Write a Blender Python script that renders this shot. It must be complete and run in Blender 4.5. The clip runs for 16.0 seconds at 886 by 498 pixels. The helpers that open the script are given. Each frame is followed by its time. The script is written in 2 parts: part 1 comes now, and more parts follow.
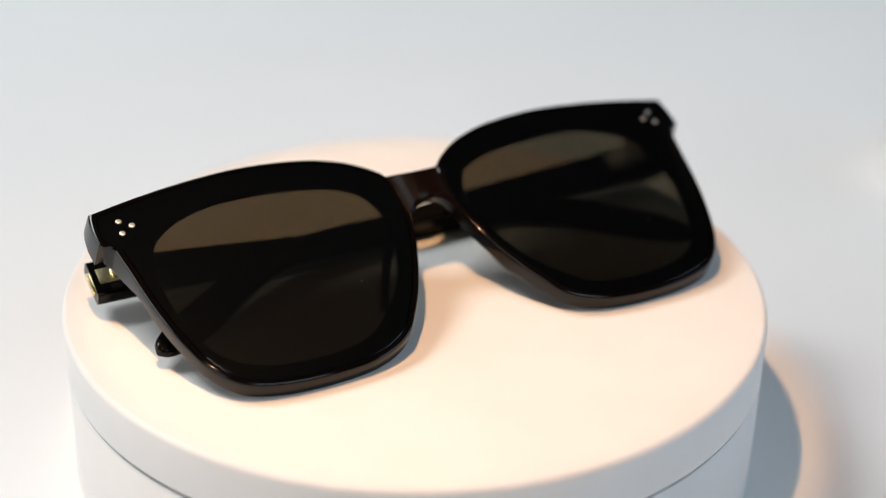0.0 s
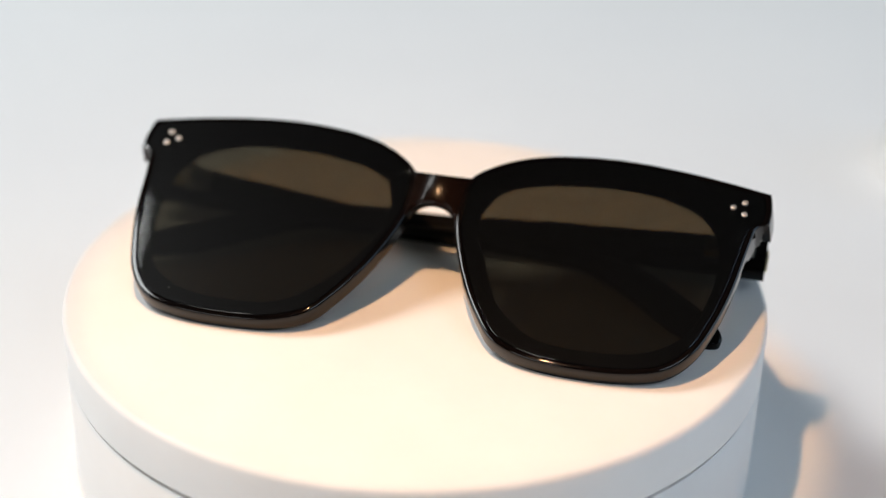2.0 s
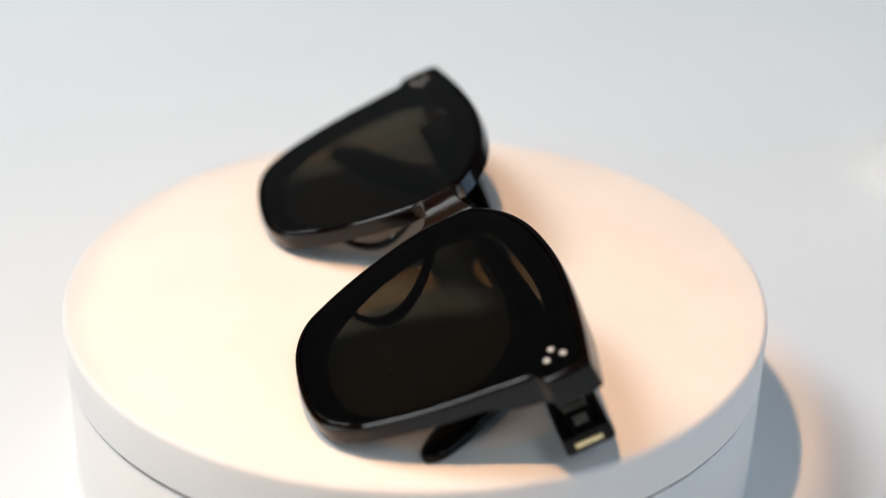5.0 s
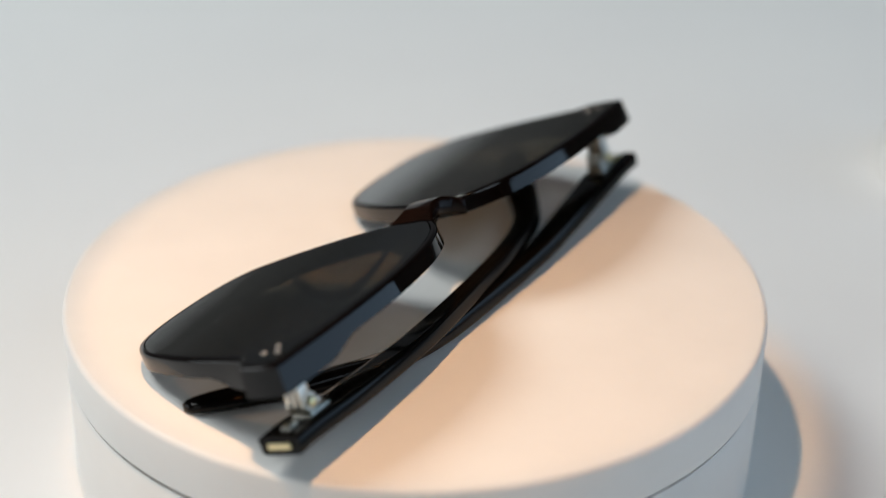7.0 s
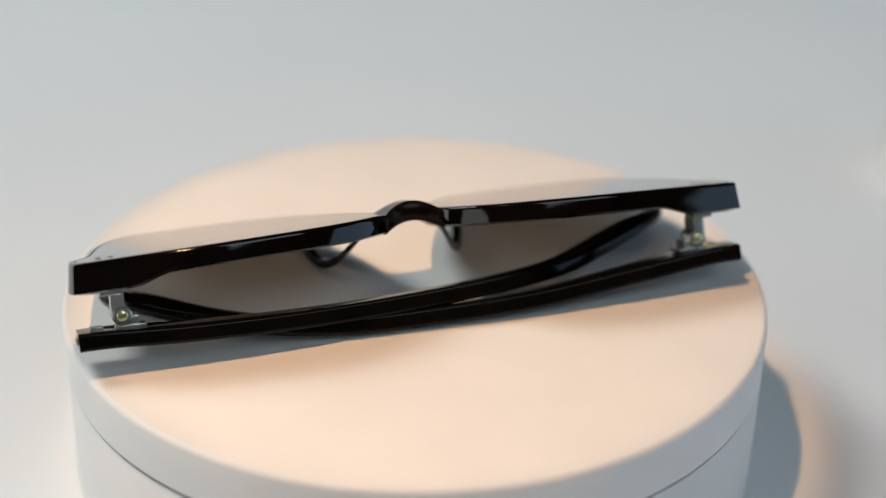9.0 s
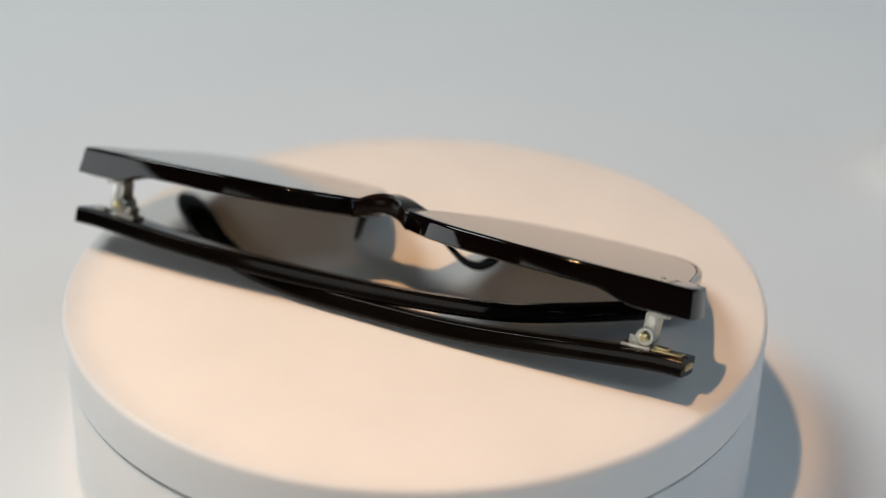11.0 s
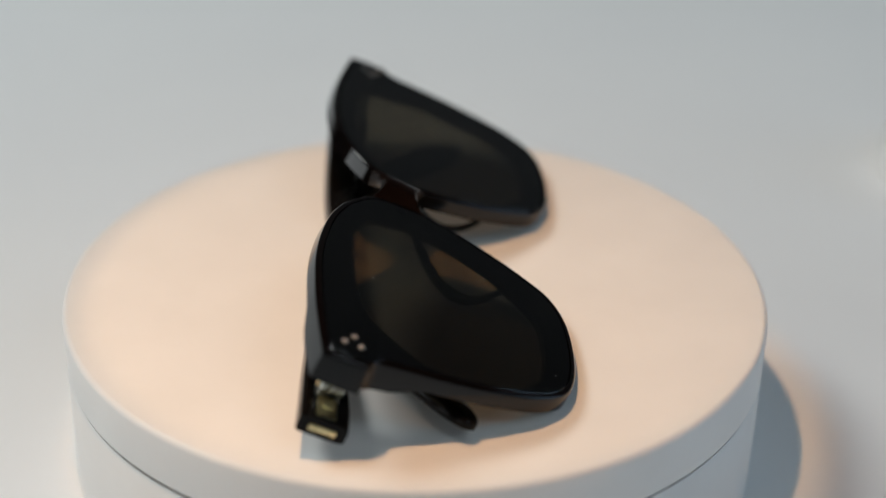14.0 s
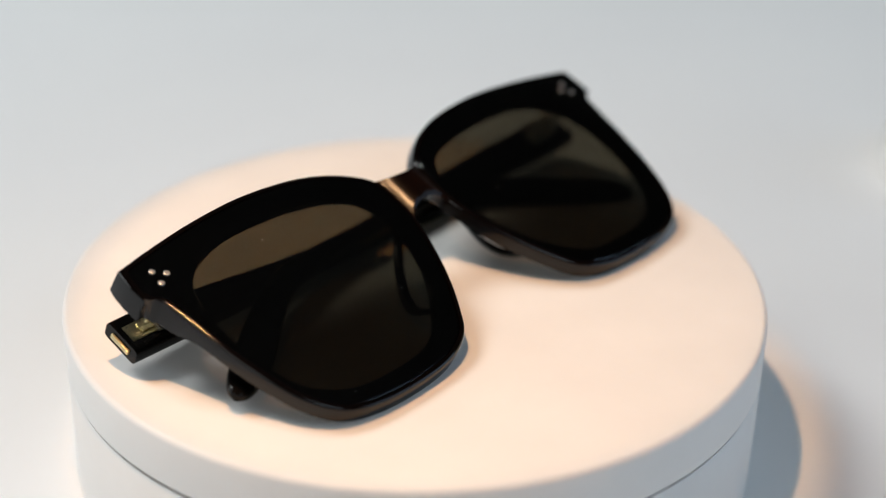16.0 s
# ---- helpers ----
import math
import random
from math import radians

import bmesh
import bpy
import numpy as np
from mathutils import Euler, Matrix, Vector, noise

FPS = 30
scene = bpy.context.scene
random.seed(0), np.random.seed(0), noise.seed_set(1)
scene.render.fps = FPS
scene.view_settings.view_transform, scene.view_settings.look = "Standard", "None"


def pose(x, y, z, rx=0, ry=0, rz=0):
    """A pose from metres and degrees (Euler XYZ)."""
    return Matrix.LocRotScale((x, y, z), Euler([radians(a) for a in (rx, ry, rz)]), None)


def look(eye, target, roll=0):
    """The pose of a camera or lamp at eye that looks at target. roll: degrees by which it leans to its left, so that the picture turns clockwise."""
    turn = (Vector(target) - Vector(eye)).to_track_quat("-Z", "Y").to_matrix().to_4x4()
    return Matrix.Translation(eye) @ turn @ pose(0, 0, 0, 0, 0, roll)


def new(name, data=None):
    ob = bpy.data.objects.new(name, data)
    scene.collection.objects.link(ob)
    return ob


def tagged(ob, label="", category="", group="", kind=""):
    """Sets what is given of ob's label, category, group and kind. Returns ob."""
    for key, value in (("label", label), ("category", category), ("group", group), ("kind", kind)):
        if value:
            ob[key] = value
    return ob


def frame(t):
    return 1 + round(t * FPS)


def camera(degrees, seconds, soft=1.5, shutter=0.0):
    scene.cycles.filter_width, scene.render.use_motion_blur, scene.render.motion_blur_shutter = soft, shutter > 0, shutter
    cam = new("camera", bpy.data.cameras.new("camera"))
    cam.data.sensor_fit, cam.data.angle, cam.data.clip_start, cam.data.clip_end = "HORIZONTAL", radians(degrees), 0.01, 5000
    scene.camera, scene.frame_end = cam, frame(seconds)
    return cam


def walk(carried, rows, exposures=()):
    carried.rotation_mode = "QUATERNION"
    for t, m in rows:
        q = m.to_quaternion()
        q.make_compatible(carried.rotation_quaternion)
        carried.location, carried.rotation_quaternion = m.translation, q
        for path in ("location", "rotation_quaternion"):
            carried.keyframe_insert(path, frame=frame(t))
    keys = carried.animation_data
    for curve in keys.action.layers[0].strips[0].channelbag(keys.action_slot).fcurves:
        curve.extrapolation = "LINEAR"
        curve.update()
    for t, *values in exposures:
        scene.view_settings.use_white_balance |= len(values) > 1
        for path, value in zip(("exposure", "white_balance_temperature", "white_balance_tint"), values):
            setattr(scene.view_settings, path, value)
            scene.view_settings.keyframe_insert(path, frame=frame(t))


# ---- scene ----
H = 0.042                      # height of the turntable's top above the paper
EYE = Vector((0.0, -0.31904, H + 0.18051))
AIM = EYE + Vector((0.01777, 0.87988, -0.47487))
cam = camera(31.36, 16.0, soft=1.1)
cam.data.dof.use_dof = True
cam.data.dof.focus_distance = 0.335
cam.data.dof.aperture_fstop = 6.3
walk(cam, [(0.0, look(EYE, AIM, 1.166)), (16.0, look(EYE, AIM, 1.166))],
     exposures=[(0.0, 0.2, 6500, 13), (1.5, 0.22, 6500, 13), (3.5, 0.35, 6500, 13), (4.7, 0.29, 6500, 13), (7.0, -0.05, 6500, 10.5), (9.0, -0.18, 6500, 10.5), (11.5, -0.26, 6500, 10.5),
                (14.0, -0.34, 6500, 10), (15.0, -0.28, 6500, 10.5), (16.0, 0.02, 6500, 12)])


# ---- light ----
def lamp(name, kind, m, power, colour, size, size_y=None):
    d = bpy.data.lights.new(name, kind)
    d.energy, d.color = power, colour
    if kind == "AREA":
        d.shape = "RECTANGLE" if size_y else "DISK"
        d.size = size
        if size_y:
            d.size_y = size_y
    ob = new(name, d)
    ob.matrix_world = m
    return ob


world = bpy.data.worlds.new("world")
scene.world = world
world.use_nodes = True
world.node_tree.nodes["Background"].inputs[0].default_value = (0.55, 0.75, 1.0, 1)
world.node_tree.nodes["Background"].inputs[1].default_value = 0.15

# unseen soft key, then two side panels for rim reflections; no windows are built
lamp("unseen_soft_light", "AREA", look((-1.32, 0.48, 1.9), (0, 0.1, 0.0)), 32, (0.93, 0.985, 0.975), 0.8, 0.85)
lamp("unseen_soft_light", "AREA", look((2.3, -0.15, 0.62), (0, -0.1, 0.1)), 11, (0.50, 0.74, 1.0), 1.8, 1.2)
lamp("unseen_soft_light", "AREA", look((-2.3, -0.05, 0.54), (0, -0.05, 0.2)), 14, (0.92, 0.98, 1.0), 1.4, 1.0)
# two added front fills that brighten the base's side and the paper
lamp("unseen_soft_light", "AREA", look((-1.3, -1.7, 0.9), (0, 0.0, 0.05)), 4.5, (0.97, 0.98, 0.93), 0.9, 0.8)
lamp("unseen_soft_light", "AREA", look((0.95, -1.25, 1.75), (0.2, 0.0, 0.0)), 8, (0.76, 0.90, 1.0), 1.0, 0.8)
# one small warm lamp close above the turntable: a bright core and its wide spill
LAMP = look((-0.049, -0.091, H + 0.35), (0.001, -0.004, H))
for power, colour, cone, blend in ((3.0, (1.0, 0.57, 0.26), 25.0, 0.03), (1.15, (1.0, 0.60, 0.36), 95.0, 1.0)):
    spot = lamp("warm_lamp", "SPOT", LAMP, power, colour, 0)
    spot.data.spot_size, spot.data.spot_blend, spot.data.shadow_soft_size = radians(cone), blend, 0.007


# ---- materials ----
def material(name):
    m = bpy.data.materials.new(name)
    m.use_nodes = True
    n = m.node_tree.nodes
    return m, n, m.node_tree.links, n["Principled BSDF"]


def noise_node(n, l, scale, detail=4.0, rough=0.55):
    co = n.new("ShaderNodeTexCoord")
    t = n.new("ShaderNodeTexNoise")
    t.inputs["Scale"].default_value, t.inputs["Detail"].default_value, t.inputs["Roughness"].default_value = scale, detail, rough
    l.new(co.outputs["Object"], t.inputs["Vector"])
    return t.outputs["Fac"]


def ramp(n, l, fac, a, b, lo=0.3, hi=0.7):
    r = n.new("ShaderNodeValToRGB")
    r.color_ramp.elements[0].position, r.color_ramp.elements[1].position = lo, hi
    r.color_ramp.elements[0].color, r.color_ramp.elements[1].color = (*a, 1), (*b, 1)
    l.new(fac, r.inputs["Fac"])
    return r.outputs["Color"]


def bump(n, l, b, fac, strength, dist):
    k = n.new("ShaderNodeBump")
    k.inputs["Strength"].default_value, k.inputs["Distance"].default_value = strength, dist
    l.new(fac, k.inputs["Height"])
    l.new(k.outputs["Normal"], b.inputs["Normal"])


def plain(name, a, b_, rough, scale, metal=0.0, bumps=0.0, rough2=None, shine=0.5):
    """Two-tone surface with grain, uneven gloss and fine relief."""
    m, n, l, b = material(name)
    f = noise_node(n, l, scale)
    l.new(ramp(n, l, f, a, b_), b.inputs["Base Color"])
    g = noise_node(n, l, scale * 7)
    r = n.new("ShaderNodeMapRange")
    r.inputs["To Min"].default_value, r.inputs["To Max"].default_value = rough, rough2 or rough * 1.25
    l.new(g, r.inputs["Value"])
    l.new(r.outputs["Result"], b.inputs["Roughness"])
    b.inputs["Metallic"].default_value = metal
    b.inputs["Specular IOR Level"].default_value = shine
    if bumps:
        bump(n, l, b, g, bumps, 0.0004)
    return m


PAPER = plain("white_paper", (0.86, 0.86, 0.86), (0.89, 0.89, 0.885), 0.75, 9, bumps=0.05)
SHELL = plain("matt_white_plastic", (0.75, 0.735, 0.715), (0.79, 0.775, 0.755), 0.42, 40, bumps=0.05)
GROOVE = plain("shadow_gap_plastic", (0.05, 0.045, 0.04), (0.08, 0.07, 0.06), 0.7, 60)
ACETATE = plain("dark_brown_acetate", (0.0009, 0.0006, 0.0005), (0.003, 0.0014, 0.0009), 0.035, 55, rough2=0.06, shine=0.34)
SATIN = plain("satin_brown_acetate", (0.002, 0.0011, 0.0008), (0.009, 0.0038, 0.0022), 0.18, 55, shine=0.12)
BLACK = plain("black_acetate", (0.002, 0.0018, 0.0016), (0.005, 0.004, 0.0035), 0.05, 60, rough2=0.09, shine=0.13)
SILVER = plain("silver_metal", (0.50, 0.48, 0.43), (0.68, 0.66, 0.60), 0.3, 300, metal=1.0, bumps=0.1)
RIVET = plain("brushed_pale_metal", (0.40, 0.39, 0.375), (0.50, 0.49, 0.475), 0.4, 200, metal=0.7)
LINT = plain("pale_dust", (0.45, 0.45, 0.44), (0.6, 0.6, 0.58), 0.9, 200)
GOLD = plain("pale_gold_metal", (0.62, 0.52, 0.28), (0.80, 0.70, 0.42), 0.25, 300, metal=1.0, bumps=0.1)
# unseen room: greys set by lens reflections, north wall brighter, ceiling dimmed
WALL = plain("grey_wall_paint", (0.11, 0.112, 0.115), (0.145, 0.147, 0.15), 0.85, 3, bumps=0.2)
PALE = plain("brighter_reflected_wall", (0.15, 0.15, 0.155), (0.19, 0.19, 0.195), 0.85, 3, bumps=0.2)
DIMMED = plain("dimmed_reflected_ceiling", (0.12, 0.12, 0.12), (0.15, 0.15, 0.15), 0.85, 3, bumps=0.2)
WOOD = plain("grey_floor", (0.10, 0.095, 0.09), (0.15, 0.145, 0.14), 0.6, 4)
CUP = plain("white_glaze", (0.66, 0.66, 0.645), (0.72, 0.72, 0.70), 0.3, 20)


def tinted_lens():
    m, n, l, b = material("brown_tinted_lens")
    n.remove(b)
    tr = n.new("ShaderNodeBsdfTransparent")
    f = noise_node(n, l, 25)
    l.new(ramp(n, l, f, (0.248, 0.228, 0.186), (0.258, 0.238, 0.196)), tr.inputs["Color"])
    gl = n.new("ShaderNodeBsdfGlossy")
    gl.inputs["Roughness"].default_value = 0.015
    gl.inputs["Color"].default_value = (1, 1, 1, 1)
    fr = n.new("ShaderNodeLayerWeight")
    fr.inputs["Blend"].default_value = 0.5
    p5 = n.new("ShaderNodeMath")
    p5.operation = "POWER"
    p5.inputs[1].default_value = 4.2
    l.new(fr.outputs["Facing"], p5.inputs[0])
    fs = n.new("ShaderNodeMapRange")
    fs.inputs["To Min"].default_value, fs.inputs["To Max"].default_value = 0.04, 1.0
    l.new(p5.outputs[0], fs.inputs["Value"])
    mx = n.new("ShaderNodeMixShader")
    l.new(fs.outputs["Result"], mx.inputs["Fac"])
    l.new(tr.outputs["BSDF"], mx.inputs[1])
    l.new(gl.outputs["BSDF"], mx.inputs[2])
    # faint haze of a wiped surface
    hz = n.new("ShaderNodeBsdfGlossy")
    hz.inputs["Roughness"].default_value = 0.3
    hm = n.new("ShaderNodeMixShader")
    hm.inputs["Fac"].default_value = 0.004
    l.new(mx.outputs["Shader"], hm.inputs[1])
    l.new(hz.outputs["BSDF"], hm.inputs[2])
    l.new(hm.outputs["Shader"], n["Material Output"].inputs["Surface"])
    return m


LENS = tinted_lens()


# ---- building helpers ----
def finish(ob, bm, mat, angle=38):
    bmesh.ops.recalc_face_normals(bm, faces=bm.faces)
    for e in bm.edges:
        e.smooth = len(e.link_faces) != 2 or e.calc_face_angle(0) < radians(angle)
    for f in bm.faces:
        f.smooth = True
    bm.to_mesh(ob.data)
    bm.free()
    ob.data.materials.append(mat)
    return ob


def part(name, bm, mat, parent, label="", angle=38):
    ob = new(name, bpy.data.meshes.new(name))
    finish(ob, bm, mat, angle)
    ob.parent = parent
    return tagged(ob, label)


def thing(name, bm, mat, label, category, kind="", angle=38):
    ob = new(name, bpy.data.meshes.new(name))
    finish(ob, bm, mat, angle)
    return tagged(ob, label, category, kind=kind)


def box(bm, x0, x1, y0, y1, z0, z1, m=Matrix(), bevel=0.0):
    vs = [bm.verts.new(m @ Vector((x, y, z))) for z in (z0, z1) for y in (y0, y1) for x in (x0, x1)]
    fs = [bm.faces.new([vs[i] for i in q]) for q in ((0, 2, 3, 1), (4, 5, 7, 6), (0, 1, 5, 4), (2, 6, 7, 3), (0, 4, 6, 2), (1, 3, 7, 5))]
    if bevel:
        es = list({e for f in fs for e in f.edges})
        bmesh.ops.bevel(bm, geom=es, offset=bevel, segments=2, affect="EDGES", profile=0.6)
    return bm


def lathe(bm, profile, segments=128, m=Matrix(), closed=False):
    """Turn (radius, height) pairs about the upright axis."""
    rings = []
    for r, z in profile:
        if r < 1e-7:
            rings.append([bm.verts.new(m @ Vector((0, 0, z)))])
        else:
            rings.append([bm.verts.new(m @ Vector((r * math.cos(a), r * math.sin(a), z))) for a in (2 * math.pi * i / segments for i in range(segments))])
    pairs = list(zip(rings, rings[1:])) + ([(rings[-1], rings[0])] if closed else [])
    for a, b in pairs:
        for i in range(segments):
            j = (i + 1) % segments
            if len(a) == 1 and len(b) == 1:
                continue
            if len(a) == 1:
                bm.faces.new((a[0], b[i], b[j]))
            elif len(b) == 1:
                bm.faces.new((a[i], a[j], b[0]))
            else:
                bm.faces.new((a[i], a[j], b[j], b[i]))
    return bm


def loft(bm, rings, caps=True, ring=False):
    """Skin a list of closed loops of equal count; ring joins the last to the first."""
    vs = [[bm.verts.new(c) for c in r] for r in rings]
    k = len(rings[0])
    for a, b in list(zip(vs, vs[1:])) + ([(vs[-1], vs[0])] if ring else []):
        for i in range(k):
            j = (i + 1) % k
            bm.faces.new((a[i], a[j], b[j], b[i]))
    if caps and not ring:
        bm.faces.new(vs[0])
        bm.faces.new(list(reversed(vs[-1])))
    return bm


def spline(points, steps=8, closed=False):
    """A smooth line through points (centripetal enough for even spacing)."""
    p = [Vector(q) for q in points]
    n = len(p)
    out = []
    for i in range(n if closed else n - 1):
        if closed:
            a, b, c, d = p[i - 1], p[i], p[(i + 1) % n], p[(i + 2) % n]
        else:
            a, b, c, d = p[max(i - 1, 0)], p[i], p[i + 1], p[min(i + 2, n - 1)]
        for k in range(steps):
            t = k / steps
            out.append(0.5 * ((2 * b) + (c - a) * t + (2 * a - 5 * b + 4 * c - d) * t * t + (3 * b - a - 3 * c + d) * t ** 3))
    if not closed:
        out.append(p[-1])
    return out


# ---- setting ----
def build_setting():
    # white paper lying flat
    bm = bmesh.new()
    rows = [[bm.verts.new((x, y, 0.0)) for x in np.linspace(-0.95, 0.85, 9)] for y in np.linspace(-0.8, 0.75, 9)]
    for a, b in zip(rows, rows[1:]):
        for i in range(8):
            bm.faces.new((a[i], a[i + 1], b[i + 1], b[i]))
    ob = thing("backdrop", bm, PAPER, "flat matt white paper sheet under the turntable", "backdrop", "structure")
    solid = ob.modifiers.new("thickness", "SOLIDIFY")
    solid.thickness, solid.offset = 0.002, -1
    # unseen plain room, added to close the place and shape the lens reflections
    for name, word, mat, q in (
            ("floor", "floor", WOOD, (-2.6, 2.6, -2.2, 2.6, -0.104, -0.004)), ("ceiling", "ceiling", DIMMED, (-2.6, 2.6, -2.2, 2.6, 2.6, 2.7)),
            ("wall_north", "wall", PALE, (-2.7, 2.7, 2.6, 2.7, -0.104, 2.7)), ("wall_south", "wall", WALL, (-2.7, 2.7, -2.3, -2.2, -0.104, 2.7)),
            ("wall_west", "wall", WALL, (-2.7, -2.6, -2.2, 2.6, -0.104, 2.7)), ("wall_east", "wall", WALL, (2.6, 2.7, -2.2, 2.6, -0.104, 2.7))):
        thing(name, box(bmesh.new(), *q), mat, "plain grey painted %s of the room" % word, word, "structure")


build_setting()

# ---- turntable ----
R = 0.0805


def build_turntable():
    stand = new("turntable")
    stand.location = (0.0005, 0, 0)
    tagged(stand, "round matt white display turntable on white paper", "turntable")
    bm = lathe(bmesh.new(), [(0, 0), (R - 0.001, 0), (R, 0.001), (R, H - 0.0139), (R - 0.0005, H - 0.0132), (0.02, H - 0.0132), (0, H - 0.0132)], 192)
    part("base", bm, SHELL, stand)
    bm = lathe(bmesh.new(), [(R - 0.004, H - 0.0132), (R - 0.004, H - 0.0124), (0.06, H - 0.0124), (0.06, H - 0.0132)], 128, closed=True)
    part("gap_ring", bm, GROOVE, stand, "narrow dark joint below the turning top")
    bm = lathe(bmesh.new(), [(0, -0.0124), (R - 0.0006, -0.0124), (R, -0.0118), (R, -0.0014), (R - 0.0002, -0.0007), (R - 0.0006, -0.0002), (R - 0.0013, 0), (0.03, 0), (0, 0)], 192)
    top = part("platter", bm, SHELL, stand, "white turning top of the turntable")
    top.location = (0, 0, H)
    return stand, top


turntable, platter = build_turntable()

# ---- sunglasses ----
TILT = radians(22.5)
TURN = radians(-6.03)
# face coordinates in millimetres: x across, y up the face, z out of its front
GL = Matrix.Translation((0.00547, 0.01665, 0.02433)) @ Matrix.Rotation(TURN, 4, "Z") @ Matrix.Rotation(TILT, 4, "X") @ Matrix.Diagonal((0.001, 0.001, 0.001, 1))


def bowed(bm):
    """Bend the front gently: its middle stands forward of the outer corners."""
    for q in bm.verts:
        k = (0.2 + 1.75 * (1 - (q.co.x / 74) ** 2)) * max(0.0, min(1.0, (q.co.y + 56) / 52))
        q.co.z += k
        q.co.y -= 0.83 * k
    return placed(bm)


def placed(bm):
    bmesh.ops.transform(bm, matrix=GL, verts=bm.verts)
    return bm


# outline of one rim (the other mirrors it), from the outer top corner round by the nose
RIM = spline([(74, 0.8), (63, 3.1), (51, 4.9), (38, 5.7), (25, 4.5), (16.5, 2.0), (10.5, -1.5), (6.6, -5.5), (5.4, -11), (5.5, -17.5), (7.6, -26),
              (11.5, -36), (16, -44.2), (20.5, -49.9), (28, -53.3), (38, -54.4), (49, -53.9), (57.5, -51.4), (63, -45.5), (66.4, -37), (68.8, -27.5), (70.6, -16), (71.6, -10.2)], 6) \
    + [Vector((72.4, -9.2)), Vector((73.4, -8.5)), Vector((74.5, -8.2)), Vector((74.7, -4.5)), Vector((74.4, -1.0))]
OPENING = spline([(10.4, -18), (10.9, -12.6), (13.6, -6.8), (19.5, -3.4), (28, -1.5), (37, -0.8), (46, -1.0), (53.8, -2.9), (60.6, -7.0), (64.0, -13.5), (64.8, -22.5),
                  (63.4, -32), (60.5, -40), (55, -45.2), (47, -47.7), (36, -48.0), (28, -46.4), (22, -41.8), (16.3, -35), (12.4, -27)], 6, True)
MID = Vector((39.0, -25.0))


def inset(line, d):
    out, n = [], len(line)
    for i in range(n):
        a, b = line[i - 1], line[(i + 1) % n]
        t = (b - a).normalized()
        nrm = Vector((-t.y, t.x))
        if (MID - line[i]).dot(nrm) < 0:
            nrm = -nrm
        out.append(line[i] + nrm * d)
    if d > 0.5:
        for _ in range(3):
            out = [out[i] if q.x < 66 else (out[i - 1] + out[i] * 2 + out[(i + 1) % n]) / 4 for i, q in enumerate(out)]
    return out


def onto(line, curve):
    """For each point of line, the point of the closed curve on the same ray from the rim's middle."""
    out = []
    for q in line:
        d = (q - MID).normalized()
        best = None
        for a, b in zip(curve, curve[1:] + curve[:1]):
            e = b - a
            den = d.x * e.y - d.y * e.x
            if abs(den) < 1e-9:
                continue
            k = a - MID
            s = (k.x * e.y - k.y * e.x) / den
            t = (k.x * d.y - k.y * d.x) / den
            if s > 0 and -1e-6 <= t <= 1 + 1e-6:
                best = s if best is None else min(best, s)
        out.append(MID + d * (best or 20))
    return out


def rim_back(q):
    """Depth of the rim's back: thick at the end pieces, thinner elsewhere."""
    k = max(0.0, min(1.0, (q.x - 54) / 9)) * max(0.0, min(1.0, (q.y + 22) / 8))
    k = k * k * (3 - 2 * k)
    return -4.4 - 2.2 * k


def flare(line):
    """The rim's upper edge opens a little towards its back."""
    return [q + (p - q) * max(0.0, -0.2 - rim_back(q)) * max(0.0, min(1.0, (q.y + 16) / 8)) for q, p in zip(line, inset(line, -0.11))]


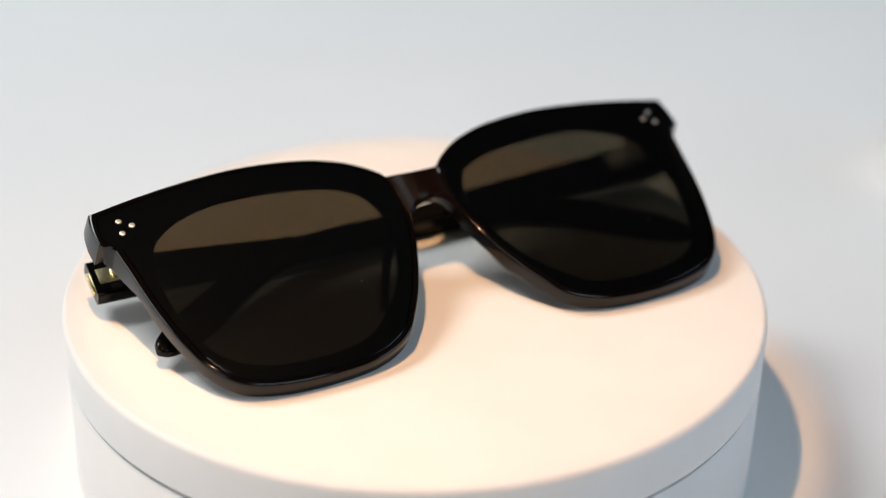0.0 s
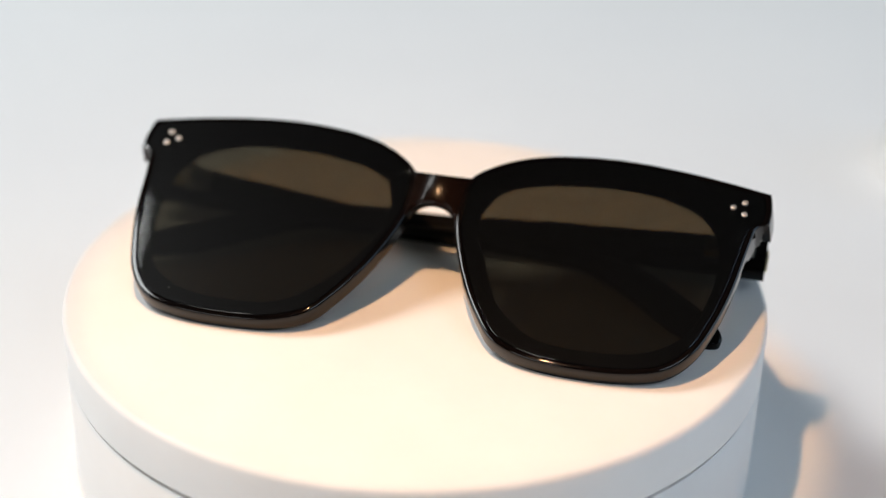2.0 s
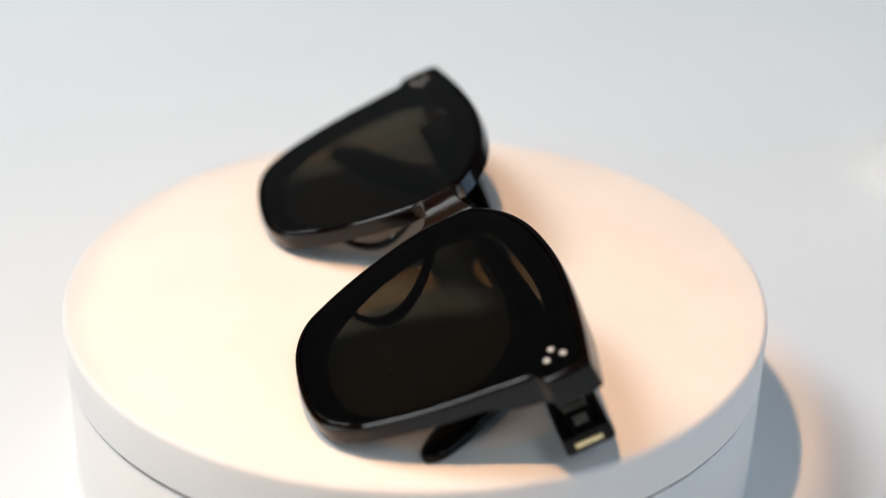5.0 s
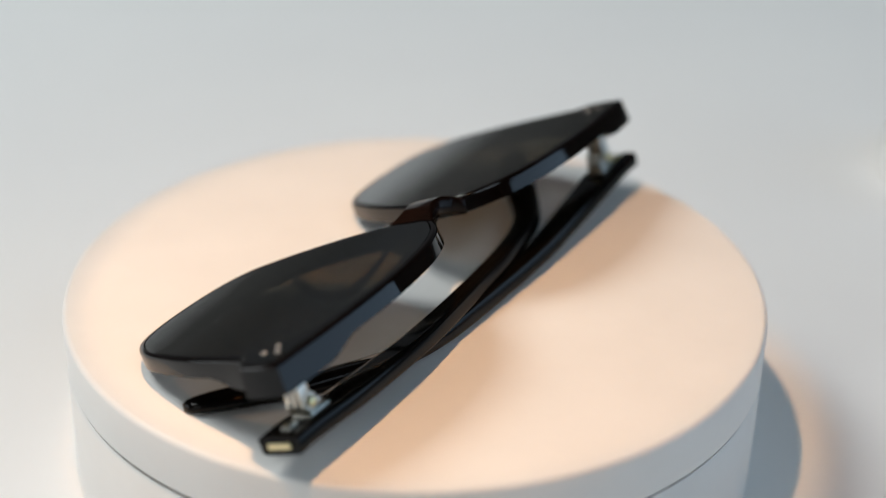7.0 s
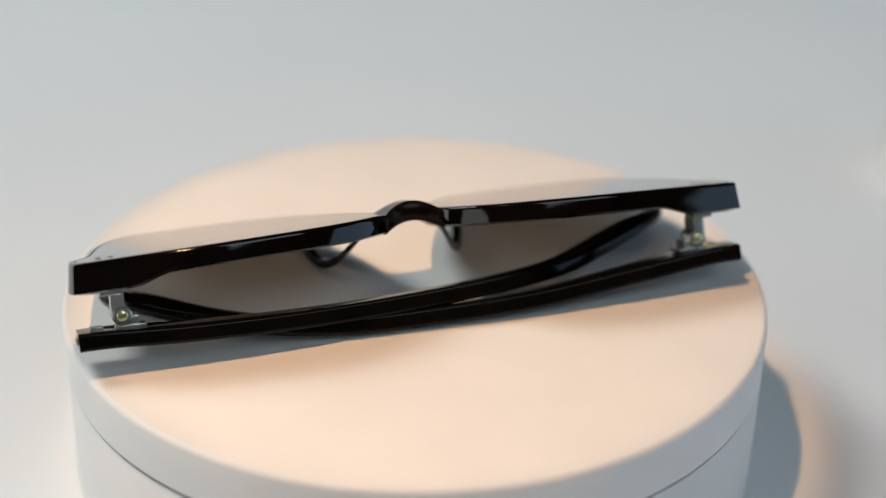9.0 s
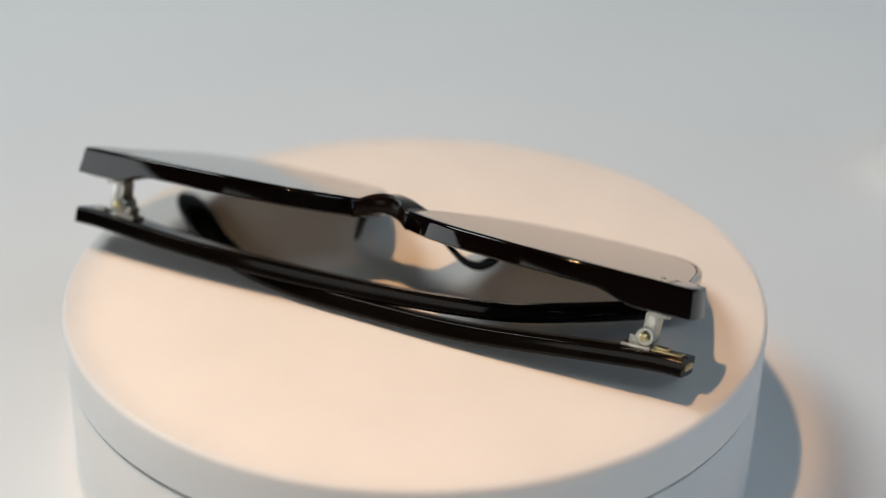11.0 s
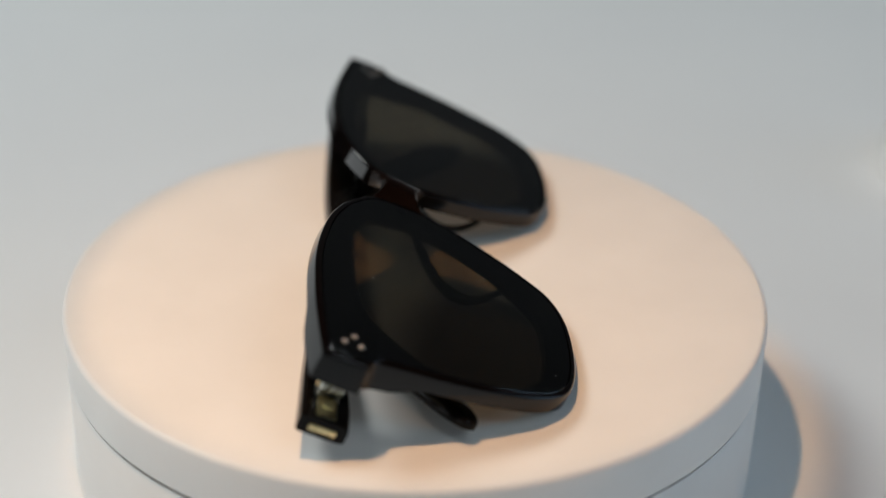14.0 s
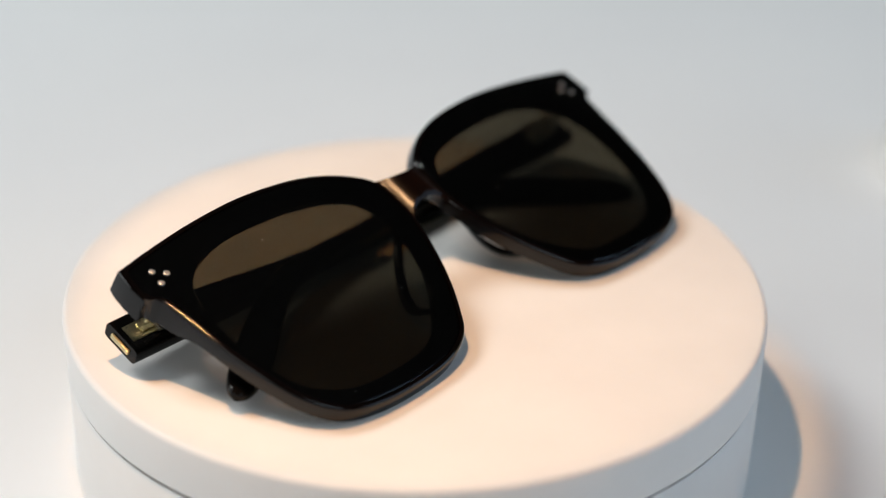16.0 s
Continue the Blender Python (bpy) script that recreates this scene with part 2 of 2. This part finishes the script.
def build_front(side, parent):
    def ring(line, depth):
        return [(side * q.x, q.y, depth(q) if callable(depth) else depth) for q in line]
    edge1, edge2 = inset(RIM, 0.75), inset(RIM, 1.3)
    hole = onto(RIM, OPENING)
    hole2 = onto(RIM, inset(OPENING, -0.5))
    rings = [ring(RIM, -0.8), ring(inset(RIM, 0.08), -0.45), ring(inset(RIM, 0.25), -0.2), ring(inset(RIM, 0.48), -0.05), ring(edge1, 0.0), ring(edge2, 0.0), ring(edge2, -1.35), ring(hole2, -1.4), ring(hole, -1.9),
             ring(hole, lambda q: -3.6), ring(onto(RIM, inset(OPENING, -0.7)), lambda q: -4.3),
             [(side * q.x, q.y, rim_back(o)) for q, o in zip(inset(RIM, 0.9), RIM)], [(side * q.x, q.y, rim_back(o) + 0.6) for q, o in zip(flare(RIM), RIM)]]
    bm = loft(bmesh.new(), rings, ring=True)
    rim = part("rim", bowed(bm), ACETATE, parent, "glossy dark brown acetate rim", angle=30)
    # flat tinted lens set flush in the front
    pane = inset(RIM, 1.45)
    bm = loft(bmesh.new(), [ring(pane, -1.25), ring(pane, -0.16), ring(inset(RIM, 1.6), -0.02)])
    lens = part("lens", bowed(bm), LENS, parent, "flat dark brown tinted lens", angle=20)
    for x, y in ((20.2, -21.5), (49.9, -34.9)) if side > 0 else ((24.2, -32.95), (52.9, -48.6), (42.5, -6.95)):
        bm = lathe(bmesh.new(), [(0, -0.05), (0.09, -0.05), (0.07, 0.03), (0, 0.05)], 8, Matrix.Translation((side * x, y, 0)))
        part("dust_speck", bowed(bm), LINT, lens, "tiny pale speck of dust")
    # three metal rivets
    for x, y in ((68.5, -2.9), (66.1, -4.6), (68.7, -6.3)):
        bm = lathe(bmesh.new(), [(0, -0.4), (0.66, -0.4), (0.66, 0.02), (0.6, 0.06), (0, 0.065)], 20, Matrix.Translation((side * x, y, 0)))
        part("rivet", bowed(bm), RIVET, rim, "small round silver rivet")
    # nose pad: a curved fin on the back of the inner rim
    bm = bmesh.new()
    rings = []
    foot = spline([(7.8, -17, 0), (9.2, -21.5, 0), (11.0, -26.5, 0), (13.2, -31.5, 0), (15.6, -36, 0), (18.2, -40, 0)], 6)
    free = spline([(9.2, -17, -4.4), (12.0, -21.5, -8.4), (14.3, -26.3, -11.3), (16.5, -31, -12.0), (18.6, -35.5, -9.8), (19.8, -39.4, -4.8)], 6)
    for a, b in zip(foot, free):
        a = Vector((a.x, a.y, -3.4))
        w = Vector((0.55, 0.32, 0.0))
        a = b + (a - b) * min(1.0, 2.2 / max((a - b).length, 0.1))
        tip = (a - b).normalized() * 0.45
        rings.append([(side * c.x, c.y, c.z) for c in (a - w, b - w + tip, b - w * 0.5, b + w * 0.5, b + w + tip, a + w * 1.3)])
    loft(bm, rings)
    part("nose_pad", bowed(bm), ACETATE, parent, "brown acetate nose pad", angle=50)
    return rim


def build_bridge(parent):
    bm = bmesh.new()
    rings = []
    n = 20
    for i in range(n + 1):
        x = -7.0 + 14.0 * i / n
        k = max(0.0, 1 - (x / 6.4) ** 2)
        lift = 2.6 * k
        top = -5.3 + 0.25 * (1 - k) - 0.8 * lift
        arch = math.sqrt(max(0.0, 1 - (x / 6.1) ** 2))
        low = -20.6 + 6.6 * arch - 0.7 * lift
        lowb = low + 1.3 * arch
        f, b = lift - 0.3, -4.4 + lift * 0.85
        rings.append([(x, top - 0.6, f), (x, top, f - 0.7), (x, top, b + 0.7), (x, top - 0.7, b), (x, lowb + 0.8, b), (x, lowb, b + 0.8), (x, low, f - 1.0), (x, low + 0.9, f - 0.1)])
    loft(bm, rings)
    return part("bridge", bowed(bm), SATIN, parent, "brown acetate bridge", angle=45)


def temple_arm(path, heights, thick, parent):
    """A tapering arm along a line; heights across the face's up direction, thick along its depth."""
    bm = bmesh.new()
    line = spline(path, 8)
    hs = [v.x for v in spline([(h, 0, 0) for h in heights], 8)]
    rings = []
    for i, c in enumerate(line):
        t = (line[min(i + 1, len(line) - 1)] - line[max(i - 1, 0)]).normalized()
        depth = Vector((0, 0, 1))
        depth = (depth - t * depth.dot(t)).normalized()
        up = t.cross(depth).normalized()
        if up.y < 0:
            up = -up
        rest = len(line) - 1 - i
        e = math.sqrt(1 - (1 - (rest + 0.12) / 9) ** 2) if rest < 9 else 1.0
        a, b = hs[i] / 2 * e, thick / 2 * (0.3 + 0.7 * e)
        n = 7.0 - 4.4 * min(1.0, max(0.0, (i / len(line) - 0.35) / 0.5))
        ring = []
        for k in range(32):
            q = 2 * math.pi * (k + 0.5) / 32
            cy, cz = math.cos(q), math.sin(q)
            ring.append(c + up * (a * math.copysign(abs(cy) ** (2 / n), cy)) + depth * (b * math.copysign(abs(cz) ** (2 / n), cz)))
        rings.append(ring)
    loft(bm, rings)
    return part("temple", placed(bm), BLACK, parent, "folded black acetate temple arm", angle=60)


def build_hinge(side, parent, arm):
    x = side * 67.0
    bm = bmesh.new()
    c = x - side * 1.2
    box(bm, x - 2.2, x + 2.2, -7.8, -2.8, -7.4, -6.0, bevel=0.25)
    for y0, y1 in ((-7.5, -6.1), (-5.8, -4.6), (-4.3, -3.1)):
        box(bm, c - 1.45, c + 1.45, y0, y1, -11.6, -7.0, bevel=0.35)
    box(bm, c - 0.9, c + 0.9, -7.2, -3.4, -10.2, -7.0, bevel=0.3)
    hinge = part("hinge", placed(bm), SILVER, parent, "worn silver metal barrel hinge")
    axis = Matrix.Translation((x - side * 1.8, 0, -11.9)) @ Matrix.Rotation(radians(-90), 4, "X")
    bm = bmesh.new()
    for y0, y1 in ((-8.0, -6.5), (-6.3, -4.8), (-4.6, -3.0)):
        lathe(bm, [(0, y0), (1.8, y0), (2.1, y0 + 0.25), (2.1, y1 - 0.25), (1.8, y1), (0, y1)], 20, axis)
    part("barrel", placed(bm), SILVER, hinge)
    bm = lathe(bmesh.new(), [(0, -2.9), (1.15, -2.9), (1.15, -2.5), (0.75, -2.3), (0, -2.3)], 16, axis)
    part("screw", placed(bm), GOLD, hinge, "small brass hinge screw")
    d = x - side * 3.4
    bm = box(bmesh.new(), d - 3.2, d + 3.2, -7.8, -2.8, -14.8, -13.9, bevel=0.25)
    box(bm, d - 1.8, d + 1.8, -7.4, -3.4, -14.1, -12.0, bevel=0.35)
    part("hinge_leaf", placed(bm), SILVER, hinge, "silver hinge leaf on the temple")
    if side > 0:
        bm = box(bmesh.new(), 69.3, 71.9, -6.6, -3.9, -14.6, -13.7, bevel=0.2)
        part("inlay", placed(bm), SILVER, arm, "small silver metal plate set in the arm")
    else:
        bm = box(bmesh.new(), -73.2, -66.8, -7.5, -3.3, -14.7, -14.05, bevel=0.15)
        box(bm, -70.2, -67.0, -6.7, -4.1, -14.2, -13.5, bevel=0.3)
        part("inlay", placed(bm), GOLD, arm, "pale brass plate set in the arm's end")
    # metal core showing in the end of the arm
    bm = bmesh.new()
    box(bm, side * 74.6 - 0.5, side * 74.6 + 0.5, -8.3, -2.6, -16.85, -15.55, bevel=0.3)
    part("core_end", placed(bm), GOLD, arm, "gold metal core showing in the arm's end")


def build_sunglasses():
    g = new("sunglasses")
    g.location = (0, 0, H)
    tagged(g, "folded oversized dark brown sunglasses lying on the white turntable", "sunglasses")
    for side in (1, -1):
        build_front(side, g)
    build_bridge(g)
    right = temple_arm([(74.6, -5.4, -16.2), (67, -5.4, -16.3), (50, -5.1, -17.3), (25, -5.0, -17.9), (0, -6.6, -17.6), (-18, -7.7, -16.6), (-33, -10.6, -15.2), (-45, -17.4, -13.0), (-57, -25.8, -10.4), (-69.2, -33.4, -7.8)],
                       (10.0, 10.0, 9.0, 6.6, 4.8, 5.0, 6.2, 7.6, 8.8, 8.6), 3.9, g)
    left = temple_arm([(-74.6, -5.4, -16.2), (-67, -5.4, -16.4), (-50, -5.2, -18.2), (-25, -5.2, -20.8), (0, -5.8, -21.4), (18, -6.6, -21.0), (33, -9.0, -19.2), (46.5, -17.0, -16.6), (57.5, -26.8, -13.4), (67.0, -35.4, -10.8)],
                      (10.0, 10.0, 8.7, 6.2, 4.8, 5.2, 6.4, 7.9, 9.2, 9.0), 3.9, g)
    build_hinge(1, g, right)
    build_hinge(-1, g, left)
    return g


sunglasses = build_sunglasses()


def build_lid():
    bm = lathe(bmesh.new(), [(0, 0), (0.029, 0), (0.030, 0.001), (0.030, 0.011), (0.0285, 0.0135), (0.026, 0.0145), (0.012, 0.0148), (0, 0.0148)], 64)
    ob = thing("white_lid", bm, CUP, "small round glossy white lid lying on the paper", "lid")
    ob.location = (0.1835, 0.148, 0)


build_lid()


# ---- what moves ----
def motions():
    # slight unevenness of the motor, in degrees
    drift = {1.0: 0.1, 1.5: 0.3, 2.0: 0.4, 2.5: 0.3, 3.5: -0.1, 4.0: -0.3, 4.5: -0.4, 5.0: -0.4, 5.5: -0.35, 6.0: -0.3, 6.5: -0.2, 7.0: -0.15, 7.5: -0.1, 8.0: 0.05, 8.5: 0.2,
             9.0: 0.2, 9.5: 0.15, 10.0: 0.1, 14.0: -0.05, 14.5: -0.15, 15.0: -0.1, 15.5: 0.15, 16.0: 0.35}
    turn = lambda t: 33.287 - 21.205 * t + drift.get(t, 0.0)
    times = [i * 0.5 for i in range(33)]
    walk(platter, [(t, pose(0, 0, H, 0, 0, turn(t))) for t in times])
    # the sunglasses ride on the top with a little run-out
    wobble = {2.5: 0.1, 3.0: 0.3, 3.5: 0.5, 4.0: 0.55, 4.5: 0.5, 5.0: 0.4, 5.5: 0.3, 6.0: 0.2, 6.5: 0.1, 13.0: 0.1, 13.5: 0.25, 14.0: 0.35, 14.5: 0.3, 15.0: 0.2, 15.5: 0.1}
    walk(sunglasses, [(t, pose(0.00025 + 0.001 * wobble.get(t, 0.0), 0, H, 0, 0, turn(t))) for t in times])


motions()
